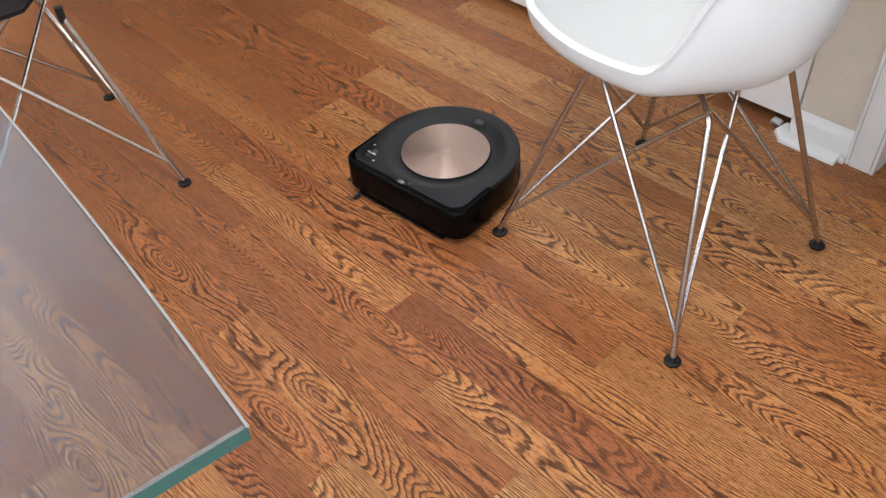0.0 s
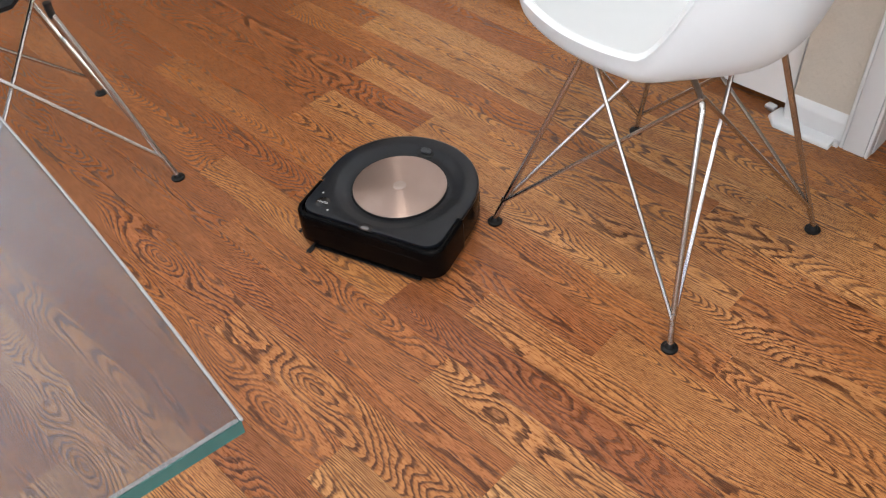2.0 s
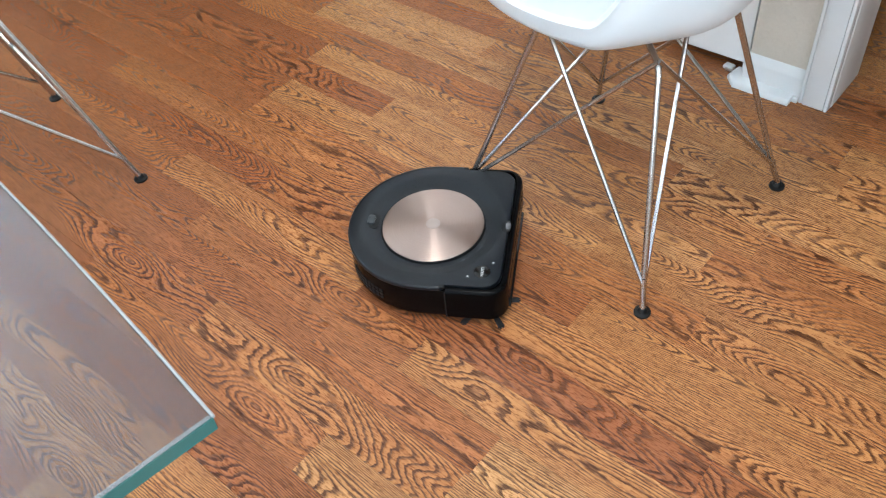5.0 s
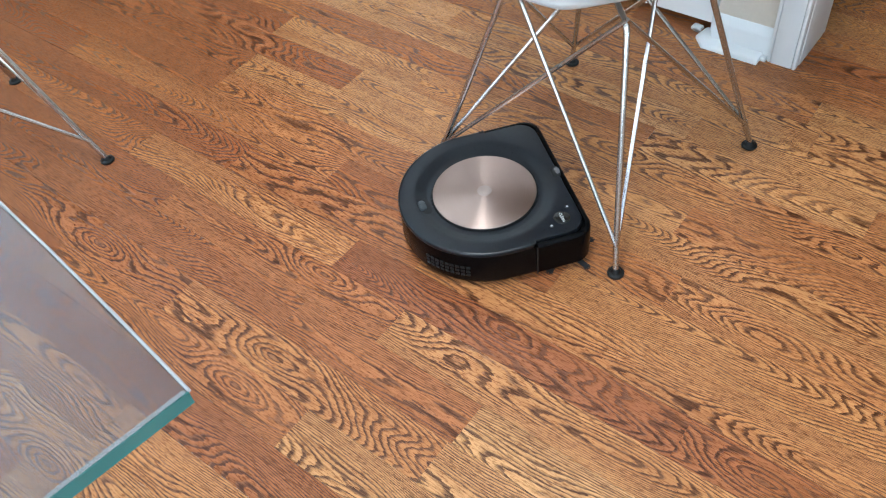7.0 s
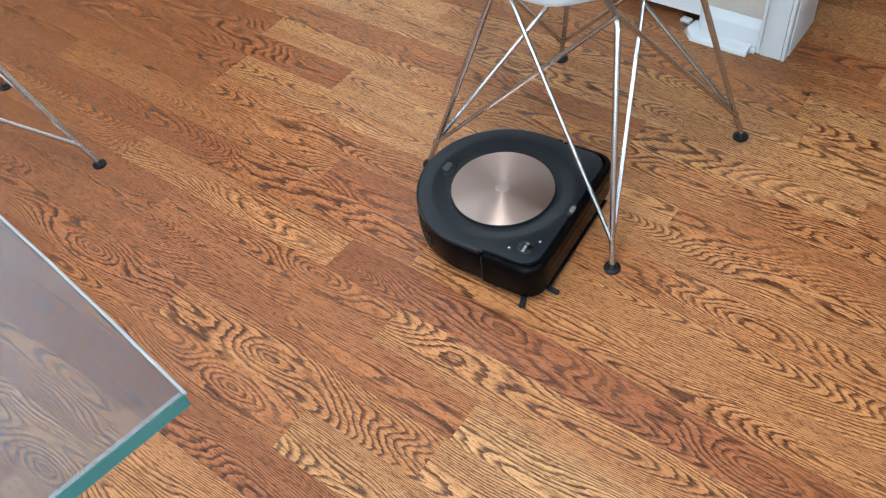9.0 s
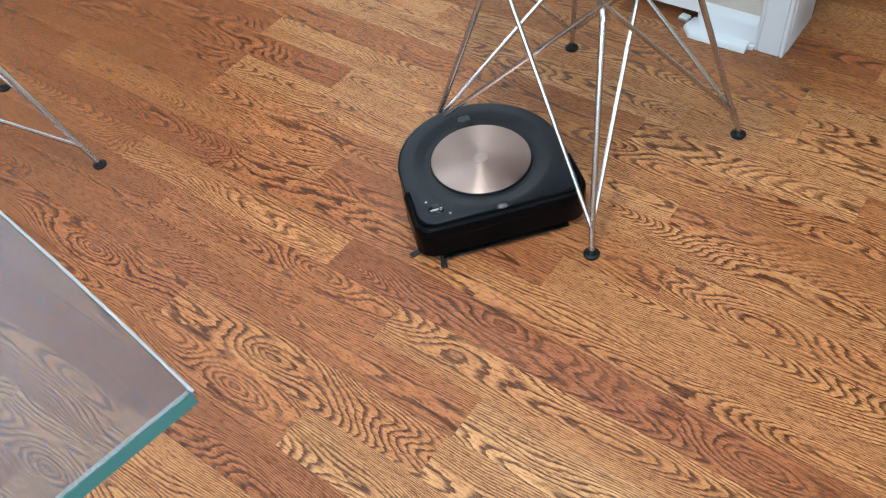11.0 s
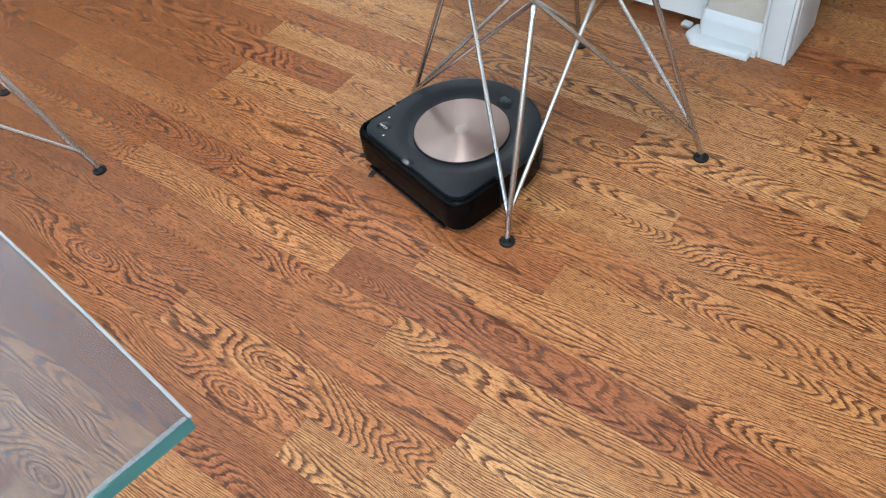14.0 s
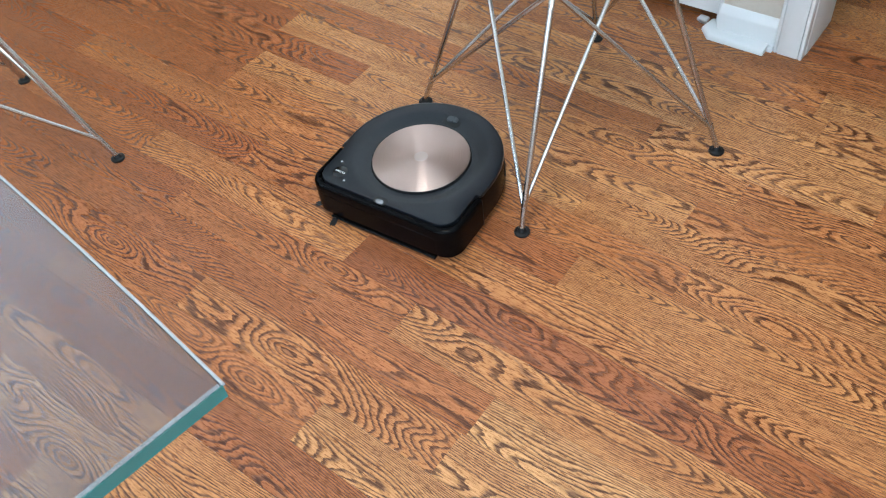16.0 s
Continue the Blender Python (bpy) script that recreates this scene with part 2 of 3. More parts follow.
def rod(points, radius, n=10, bm=None):
    """A round bar along points, with closed ends."""
    bm = bm or bmesh.new()
    pts = [Vector(p) for p in points]
    up = None
    rings = []
    for i, p in enumerate(pts):
        d = (pts[min(i + 1, len(pts) - 1)] - pts[max(i - 1, 0)]).normalized()
        if up is None:
            up = d.orthogonal().normalized()
        up = (up - d * up.dot(d)).normalized()
        side = d.cross(up)
        rings.append([bm.verts.new(p + radius * (math.cos(2 * math.pi * k / n) * up + math.sin(2 * math.pi * k / n) * side)) for k in range(n)])
    for a, b in zip(rings, rings[1:]):
        for k in range(n):
            bm.faces.new((a[k], a[(k + 1) % n], b[(k + 1) % n], b[k]))
    bm.faces.new(rings[0][::-1])
    bm.faces.new(rings[-1])
    return bm


def bend(a, b, c, r, n=6):
    """Points from a to c by way of b, with the corner rounded."""
    a, b, c = Vector(a), Vector(b), Vector(c)
    p, q = b + (a - b).normalized() * r, b + (c - b).normalized() * r
    out = [a]
    for i in range(n + 1):
        s = i / n
        out.append(p * (1 - s) ** 2 + b * 2 * s * (1 - s) + q * s * s)
    return out + [c]


def prism(outline, z0, z1, bevel_top=0.0, bevel_bottom=0.0, seg=3):
    """A slab with the given outline; the top and bottom rims may be rounded."""
    bm = bmesh.new()
    lo = [bm.verts.new((x, y, z0)) for x, y in outline]
    hi = [bm.verts.new((x, y, z1)) for x, y in outline]
    n = len(outline)
    bm.faces.new(lo[::-1])
    bm.faces.new(hi)
    for i in range(n):
        bm.faces.new((lo[i], lo[(i + 1) % n], hi[(i + 1) % n], hi[i]))
    for ring, size in ((hi, bevel_top), (lo, bevel_bottom)):
        if size:
            s = set(ring)
            es = [e for e in bm.edges if e.verts[0] in s and e.verts[1] in s]
            bmesh.ops.bevel(bm, geom=es, offset=size, segments=seg, affect="EDGES", profile=0.5)
    return bm

# ---- structure ----
tagged(part("floor", box(X0, X1, Y0, 3.2, -0.06, -0.0045), SUBFLOOR), "varnished stained oak strip floor with open grain", "floor", kind="structure")
FLOOR = bpy.data.objects["floor"]

YD = 0.946                                            # face of the white door
YW = 0.922                                            # face of the wall beside the doors


def wall(name, b, label, material=None):
    return tagged(part(name, b, material or WALL), label, "wall", kind="structure")


PIER = box(0.284, 0.474, YW, 1.045, 0, ZC)
wall("wall_north", PIER, "narrow beige textured wall between two doorways")
wall("wall_north_upper", box(-1.05, 0.284, YW + 0.001, 1.045, 2.08, ZC), "beige wall above a white door")
# unseen wide opening, added so that the floor's left mirrors a dark room
wall("wall_north_left", box(X0, -4.2, YW, 1.045, 0, ZC), "plain beige wall beside an opening")
wall("wall_north_pier", box(-1.18, -1.05, YW, 1.045, 0, ZC), "narrow unseen beige wall between a door and an added opening")
wall("wall_north_header", box(-4.2, -1.18, YW + 0.001, 1.045, 2.1, ZC), "unseen beige wall above an opening added for a dark reflection")
wall("wall_north_right", box(1.45, X1, YW, 1.045, 0, ZC), "plain beige wall beside an opening")
wall("wall_north_lintel", box(0.474, 1.45, YW + 0.001, 1.045, 2.1, ZC), "beige wall above a cased opening")
wall("wall_west", box(X0 - 0.12, X0, Y0, 3.2, 0, ZC), "plain beige wall")
# unseen hall walls, coloured dark so that the floor mirrors little light
wall("wall_hall", box(X0, X1, 3.2, 3.32, 0, ZC), "unseen wall of the next room, darkened to dim its reflection", DIMHALL)
wall("wall_hall_west", box(0.33, 0.40, 1.045, 3.2, 0, ZC), "unseen wall of the next room, darkened to dim its reflection", DIMHALL)


def wall_with_window(name, axis, at, lo, hi, wlo, whi, z0, z1, thick):
    bm = bmesh.new()
    for a, b, c, d in ((lo, wlo, 0, ZC), (whi, hi, 0, ZC), (wlo, whi, 0, z0), (wlo, whi, z1, ZC)):
        if axis == "x":
            box(at - thick, at, a, b, c, d, bm=bm)
        else:
            box(a, b, at - thick, at, c, d, bm=bm)
    return wall(name, bm, "beige wall with a large window")


wall_with_window("wall_east", "x", X1 + 0.12, Y0, 3.2, -2.1, 0.3, 0.65, 2.25, 0.12)
wall_with_window("wall_south", "y", Y0, -0.7, X1, 0.0, 2.4, 0.65, 2.25, 0.12)
wall_with_window("wall_south_west", "y", Y0, X0, -0.7, -3.8, -1.4, 0.65, 2.25, 0.12)
tagged(part("ceiling", box(X0, X1, Y0, 3.2, ZC, ZC + 0.1), CEIL), "plain white ceiling", "ceiling", kind="structure")


def window(name, m, w, h):
    top = empty(name, m)
    tagged(top, "white framed window with clear panes, unseen", "window", kind="structure")
    bm = bmesh.new()
    for a, b, c, d in ((-w / 2, w / 2, 0, 0.05), (-w / 2, w / 2, h - 0.05, h), (-w / 2, -w / 2 + 0.05, 0.05, h - 0.05), (w / 2 - 0.05, w / 2, 0.05, h - 0.05), (-0.025, 0.025, 0.05, h - 0.05)):
        box(a, b, -0.03, 0.03, c, d, bm=bm)
    part("window_frame", bm, WHITE, top)
    part("window_sill", box(-w / 2 - 0.04, w / 2 + 0.04, -0.02, 0.14, -0.03, 0.0, 0.006), WHITE, top)
    for s in (-1, 1):
        p = part("pane", box(s * w / 4 - w / 4 + 0.05, s * w / 4 + w / 4 - 0.05, -0.003, 0.003, 0.05, h - 0.05), PANE, top)
        p.visible_shadow = False


window("window_1", pose(X1 + 0.06, -0.9, 0.65, 0, 0, 90), 2.4, 1.6)
window("window_2", pose(1.2, Y0 - 0.06, 0.65, 0, 0, 0), 2.4, 1.6)
# this unseen window is added only to hold the extra ceiling-brightening lamp
window("added_window_3", pose(-2.6, Y0 - 0.06, 0.65, 0, 0, 0), 2.4, 1.6)


def extruded_x(profile, x0, x1):
    """A moulding: a profile of (y, z) drawn along x."""
    bm = bmesh.new()
    a = [bm.verts.new((x0, y, z)) for y, z in profile]
    b = [bm.verts.new((x1, y, z)) for y, z in profile]
    n = len(profile)
    bm.faces.new(a)
    bm.faces.new(b[::-1])
    for i in range(n):
        bm.faces.new((a[i], b[i], b[(i + 1) % n], a[(i + 1) % n]))
    return bm


BASE = [(YW + 0.001, 0.0), (YW - 0.015, 0.0), (YW - 0.015, 0.052), (YW - 0.013, 0.058), (YW - 0.007, 0.064), (YW - 0.003, 0.070), (YW + 0.001, 0.072)]


def shoe():
    """The low moulding at the baseboard's foot, mitred round the corner into the doorway."""
    outer = [(0.404, YW - 0.0455), (0.273, YW - 0.0455), (0.247, YW - 0.017), (0.253, YW + 0.018)]
    inner = [(0.404, YW - 0.0145), (0.2815, YW - 0.0145), (0.2812, YW - 0.004), (0.2812, YW + 0.018)]
    bm = bmesh.new()
    rings = []
    for f, z in ((0.0, 0.0), (0.0, 0.005), (0.05, 0.0095), (0.16, 0.0125), (0.32, 0.0135), (1.0, 0.0145), (1.0, 0.0)):
        rings.append([bm.verts.new((a[0] + (b[0] - a[0]) * f, a[1] + (b[1] - a[1]) * f, z)) for a, b in zip(outer, inner)])
    for a, b in zip(rings, rings[1:]):
        for i in range(3):
            bm.faces.new((a[i], a[i + 1], b[i + 1], b[i]))
    for i in (0, -1):
        bm.faces.new([r[i] for r in rings])
    return bm


board = tagged(part("baseboard", extruded_x(BASE, 0.281, 0.4168), WHITE), "white painted baseboard with a shoe moulding, chipped", "baseboard", kind="structure")
part("shoe_moulding", shoe(), WHITE, board, "worn white shoe moulding")
# the moulding turns the corner into the doorway
part("corner_return", box(0.270, 0.2835, YW + 0.0015, 0.944, 0.0145, 0.066, 0.003), WHITE, board)
part("casing_block", box(0.4045, 0.4166, 0.895, 0.9065, 0.0, 0.012, 0.002), WHITE, board)

bm = bmesh.new()
for x0, x1, y0 in ((0.417, 0.4255, 0.9000), (0.4257, 0.4735, 0.8990), (0.4737, 0.4822, 0.8980)):
    box(x0, x1, y0, YW - 0.0002, 0, 2.12, 0.003, bm=bm)
trim = tagged(part("trim", bm, WHITE), "white moulded door casing beside a cased opening", "door casing", kind="structure")
part("jamb", box(0.4742, 0.4835, YW + 0.0002, 1.052, 0, 2.1, 0.002), WHITE, trim)
part("back_casing", box(0.428, 0.4835, 1.0524, 1.070, 0, 2.12, 0.003), WHITE, trim)

# the white door beside the wall
door = tagged(empty("door_1", pose(-0.38, YD, 0)), "closed white painted door with a gap below", "door", kind="structure")
part("door_leaf", box(-0.66, 0.652, 0.0, 0.04, 0.022, 2.06, 0.003), LITDOOR, door)
# dark sheet added behind the leaf, standing for the shade in its gap
part("door_gap_shade", box(-0.67, 0.655, 0.045, 0.062, 0.0, 2.08), SUBFLOOR, door)
shim = tagged(part("door_wedge", box(-0.014, 0.010, -0.010, 0.010, 0.0, 0.009, 0.003, 3), WHITE, None, "", pose(0.236, YD - 0.006, 0, 0, 0, -8)), "small white plastic foot under the white door", "door hardware")
part("sweep_end", box(-0.004, 0.016, -0.0145, -0.0105, 0.002, 0.009, 0.001), METAL, shim, "dark metal end plate")

# ---- chair ----
FEET = [(-0.2255, -0.219), (0.2255, -0.219), (0.2255, 0.219), (-0.2255, 0.219)]
MOUNTS = [(-0.100, -0.128), (0.124, -0.096), (0.122, 0.120), (-0.112, 0.112)]
ZM = 0.412


def wire_base(chair, leg_r=0.0056, brace_r=0.0043, bent=(1,)):
    """Four legs of chromed bar; from each foot two thinner braces run to the neighbouring mounts."""
    for i in range(4):
        fx, fy = FEET[i]
        mx, my = MOUNTS[i]
        s = Vector((fx, fy, 0)).normalized()
        foot = Vector((fx, fy, 0.009))
        knee = Vector((fx, fy, 0.045)) - s * 0.014
        top = Vector((mx, my, ZM - 0.004))
        end = Vector((mx * 0.35, my * 0.35, ZM + 0.004))
        upper = bend(knee, top, end, 0.018, 6)[1:] if i in bent else [knee + (top - knee) * 1.02]
        pts = [foot] + bend(foot + Vector((0, 0, 0.006)), knee, top, 0.012, 4)[1:-1] + upper
        part("leg", rod(pts, leg_r, 12), CHROME, chair, "bent chromed steel leg")
        if not bent:
            cap = [(0.0, -0.020), (0.0070, -0.020), (0.0076, -0.017), (0.0080, 0.004), (0.0085, 0.012), (0.0, 0.013)]
            part("leg_cap", lathe(cap, 16), RUBBER, chair, "black cap under the seat", pose(mx, my, ZM + 0.006))
        for j in (1, 3):
            k = (i + j) % 4
            ox, oy = MOUNTS[k]
            inner = 0.34 if fy < 0 and oy > 0 else 0.83 if fy < 0 and ox < 0 else 0.97
            goal = Vector((ox * inner, oy * 0.97, ZM + 0.002 + 0.001 * j))
            back = knee + Vector((0, 0, 0.024)) - s * 0.006
            part("brace", rod(bend(back, knee + Vector((0, 0, 0.010)), goal, 0.006, 3), brace_r, 8), CHROME, chair)
        pad = [(0.0, 0.0), (0.0145, 0.0), (0.0155, 0.002), (0.015, 0.005), (0.0095, 0.0068), (0.0075, 0.012), (0.0055, 0.0145), (0.0, 0.0148)]
        part("foot_glide", lathe(pad, 24), RUBBER, chair, "round black rubber glide", pose(fx, fy, 0))
        part("mount", lathe([(0, 0), (0.017, 0), (0.018, 0.001), (0.018, 0.004), (0, 0.005)], 20), RUBBER, chair, "", pose(mx * 0.4, my * 0.4, ZM + 0.004))


def shell_point(u, a, grow):
    """The bucket at u (0 the middle of the seat, 1 the rim) and the angle a from its front, grown by grow metres outwards."""
    c, s = math.cos(a), math.sin(a)
    front = max(0.0, c)
    back = max(0.0, -c)
    ax = SH["side"]
    ay = SH["front"] if c > 0 else SH["back"]
    p = SH["p"]
    r = 1 / ((abs(s) / ax) ** p + (abs(c) / ay) ** p) ** (1 / p)
    k = 0.5 - 0.5 * math.cos(min(1.0, max(0.0, abs(a) - radians(SH["flat"])) / radians(SH["rise"] - SH["flat"])) * math.pi)
    rim = SH["zfront"] + (SH["zarm"] - SH["zfront"]) * k + 0.16 * back ** 2
    rr = r * (1 - (1 - u) ** SH["bow"])
    z = SH["zbottom"] + (rim - SH["zbottom"]) * u ** SH["power"]
    drop = 0.012 * front ** 3 * max(0, u - 0.72) / 0.28
    return Vector((s * (rr + grow), -c * (rr + grow), z - drop))


SH = dict(side=0.2896, front=0.1996, back=0.2613, zbottom=0.4255, zfront=0.4923, zarm=0.7762, rise=76.2, flat=34.0, power=3.63, p=2.035, bow=2.247)


def bucket(material, chair):
    bm = bmesh.new()
    n, m = 120, 26
    inner, outer = [], []
    for i in range(1, m + 1):
        u = i / m
        inner.append([bm.verts.new(shell_point(u * 0.978, (k / n * 2 - 1) * math.pi, 0.0) + Vector((0, 0, 0.005))) for k in range(n)])
        outer.append([bm.verts.new(shell_point(u, (k / n * 2 - 1) * math.pi, 0.003 + 0.003 * u) - Vector((0, 0, 0.004))) for k in range(n)])
    # rolled rim
    rim = [bm.verts.new(shell_point(1.0, (k / n * 2 - 1) * math.pi, 0.010) + Vector((0, 0, 0.001))) for k in range(n)]
    rim2 = [bm.verts.new(shell_point(1.0, (k / n * 2 - 1) * math.pi, 0.009) - Vector((0, 0, 0.006))) for k in range(n)]
    rims = [bm.verts.new(shell_point(1.0, (k / n * 2 - 1) * math.pi, 0.005) + Vector((0, 0, 0.006))) for k in range(n)]
    lip = [bm.verts.new(shell_point(1.0, (k / n * 2 - 1) * math.pi, -0.001) + Vector((0, 0, 0.0065))) for k in range(n)]
    crease = [bm.verts.new(shell_point(1.0, (k / n * 2 - 1) * math.pi, -0.005) + Vector((0, 0, 0.0030))) for k in range(n)]

    def strip(a, b):
        for k in range(n):
            bm.faces.new((a[k], a[(k + 1) % n], b[(k + 1) % n], b[k]))

    for rows in (inner, outer):
        for a, b in zip(rows, rows[1:]):
            strip(a, b)
    for a, b in ((inner[-1], crease), (crease, lip), (lip, rims), (rims, rim), (rim, rim2), (rim2, outer[-1])):
        strip(a, b)
    for ring, dz in ((inner[0], 0.005), (outer[0], -0.004)):
        c = bm.verts.new((0, 0, SH["zbottom"] + dz))
        for k in range(n):
            bm.faces.new((ring[k], ring[(k + 1) % n], c))
    return part("shell", bm, material, chair, "", pose(SHX, SHY, 0, 0, 0, SHYAW))


def flat_shell(material, chair):
    """A side chair's shallow seat and low back."""
    bm = bmesh.new()
    n, m = 48, 10
    top, low = [], []
    for i in range(1, m + 1):
        u = i / m
        for rows, dz in ((top, 0.004), (low, -0.004)):
            ring = []
            for k in range(n):
                a = (k / n * 2 - 1) * math.pi
                c, s = math.cos(a), math.sin(a)
                p = 3.2
                r = 1 / ((abs(s) / 0.190) ** p + (abs(c) / 0.185) ** p) ** (1 / p)
                z = 0.44 + 0.035 * u ** 3 - (0.02 * u ** 4 if c > 0.5 else 0) + (0.36 * max(0, u - 0.55) * max(0, -c - 0.35) * 3.0 if c < 0 else 0)
                ring.append(bm.verts.new((s * r * u, -c * r * u * (1 - 0.15 * max(0, u - 0.55) * max(0, -c)), z + dz)))
            rows.append(ring)
    for rows in (top, low):
        for a, b in zip(rows, rows[1:]):
            for k in range(n):
                bm.faces.new((a[k], a[(k + 1) % n], b[(k + 1) % n], b[k]))
        c = bm.verts.new((0, 0, 0.44 + (0.004 if rows is top else -0.004)))
        for k in range(n):
            bm.faces.new((rows[0][k], rows[0][(k + 1) % n], c))
    for k in range(n):
        bm.faces.new((top[-1][k], top[-1][(k + 1) % n], low[-1][(k + 1) % n], low[-1][k]))
    return part("seat", bm, material, chair)


SHX, SHY, SHYAW = -0.0726, 0.0177, -4.3
CHAIR = tagged(empty("armchair", pose(0.2535, 0.427, 0, 0, 0, -5.6)), "white plastic bucket armchair on a chromed wire base with black glides", "chair")
wire_base(CHAIR)
bucket(SHELL, CHAIR)
SIDE = tagged(empty("side_chair", pose(-0.879, -0.312, 0, 0, 0, -7.6)), "black seated chair on a chromed wire base beside the glass table", "chair")
wire_base(SIDE, 0.0066, 0.0046, ())
flat_shell(BLACKSEAT, SIDE)

# ---- ceiling lamp ----
LAMP = tagged(empty("ceiling_lamp", pose(0.25, -0.25, ZC)), "small round white flush lamp on the ceiling", "lamp")
part("base", lathe([(0, 0), (0.15, 0), (0.155, -0.01), (0.15, -0.03), (0.135, -0.035), (0, -0.035)], 40), WHITE, LAMP)
part("diffuser", lathe([(0.134, -0.036), (0.132, -0.055), (0.11, -0.066), (0, -0.070)], 40), WHITE, LAMP, "white diffuser")

# ---- table ----
TZ = 0.76
TABLE = tagged(empty("glass_table", pose(0.556, -0.608, 0, 0, 0, -7.7)), "table with a thick clear glass top and green polished edges", "table")
TW, TD, TT = 1.5, 0.9, 0.0125


def rect(x0, x1, y0, y1, r, n=5):
    out = []
    for cx, cy, a0 in ((x1 - r, y1 - r, 0), (x0 + r, y1 - r, 90), (x0 + r, y0 + r, 180), (x1 - r, y0 + r, 270)):
        for i in range(n + 1):
            a = radians(a0 + 90 * i / n)
            out.append((cx + r * math.cos(a), cy + r * math.sin(a)))
    return out


def band(outer, inner, z0, z1):
    """A ring-shaped slab between two outlines of as many points."""
    bm = bmesh.new()
    n = len(outer)
    v = [[bm.verts.new((x, y, z)) for x, y in o] for o, z in ((outer, z0), (outer, z1), (inner, z1), (inner, z0))]
    for a, b in zip(v, v[1:] + v[:1]):
        for i in range(n):
            bm.faces.new((a[i], a[(i + 1) % n], b[(i + 1) % n], b[i]))
    return bm


BOW = 0.064


def long_side(x0, x1, n=18):
    """The gently bowed long side of the top, from its corner."""
    return [(-d, -BOW * d * d) for d in np.linspace(x0, x1, n)]


outline = [(-0.0022, -0.0004), *long_side(0.004, TW)]
outline += [(x, -TD - y) for x, y in reversed(outline)]
part("glass_top", prism(outline, TZ - TT, TZ, 0.0006, 0.0006, 1), GLASS, TABLE, "clear glass tabletop, tinted blue for the haze it mirrors").visible_shadow = False
part("glass_edge", box(-0.0021, -0.0002, -TD, -0.0004, TZ - TT, TZ - 0.0003, 0.0004, 1), EDGE, TABLE, "green polished glass edge")
# thin pale slab laid on top imitates the edge seen through the glass
part("pale_edge_view", box(-0.0040, -0.0006, -TD + 0.002, -0.0022, TZ + 0.0001, TZ + 0.0004, 0.0001, 1), PALE, TABLE, "pale strip standing in for the edge refracted through the top")
for side in (0, 1):
    line = [(x, (-TD - y if side else y), TZ - 0.0006) for x, y in long_side(0.001, TW)]
    part("arris", rod(line, 0.0012, 8), POLISH, TABLE, "bright rounded arris")
for x, y in ((-1.30, -0.62), (-0.42, -0.62), (-1.30, -0.80), (-0.42, -0.80)):
    part("leg", rod([(x, y, 0), (x, y, TZ - TT - 0.004)], 0.02, 20), CHROME, TABLE)
    part("pad", lathe([(0, 0), (0.03, 0), (0.03, 0.0035), (0, 0.0036)], 24), CHROME, TABLE, "", pose(x, y, TZ - TT - 0.0038))

# ---- robot vacuum ----
HW, XF, RH = 0.1625, 0.153, 0.0885


def d_outline(grow=0.0, corner=0.034, n=40):
    """The D-shaped plan: flat front at +x, round behind."""
    hw, xf = HW + grow, XF + grow
    pts = [(xf, (hw - corner) * f) for f in np.linspace(0.0, 0.9, 10)]
    pts += [(xf - corner + corner * math.cos(radians(a)), hw - corner + corner * math.sin(radians(a))) for a in np.linspace(0, 90, 9)]
    pts += [((xf - corner) * f, hw) for f in np.linspace(0.85, 0.12, 8)]
    pts += [(hw * math.cos(radians(a)), hw * math.sin(radians(a))) for a in np.linspace(90, 270, n + 1)]
    pts += [((xf - corner) * f, -hw) for f in np.linspace(0.12, 0.85, 8)]
    pts += [(xf - corner + corner * math.cos(radians(a)), -hw + corner + corner * math.sin(radians(a))) for a in np.linspace(270, 360, 9)]
    pts += [(xf, -(hw - corner) * f) for f in np.linspace(0.9, 0.1, 9)]
    return pts


def stack(levels):
    """Outlines of as many points at given heights, joined into a closed body."""
    bm = bmesh.new()
    rings = [[bm.verts.new((x, y, z)) for x, y in o] for o, z in levels]
    n = len(rings[0])
    for a, b in zip(rings, rings[1:]):
        for i in range(n):
            bm.faces.new((a[i], a[(i + 1) % n], b[(i + 1) % n], b[i]))
    bm.faces.new(rings[0][::-1])
    bm.faces.new(rings[-1])
    return bm


ROBOT = tagged(empty("robot_vacuum", pose(-0.193, 0.279, 0, 0, 0, -85.5)), "black D-shaped robot vacuum with a round brushed copper lid", "robot vacuum")
part("chassis", stack([(d_outline(-0.014), 0.006), (d_outline(-0.005), 0.012), (d_outline(-0.002), 0.02), (d_outline(-0.003), 0.074), (d_outline(-0.0035), 0.0785)]), SIDEBLACK, ROBOT, "glossy black lower body")


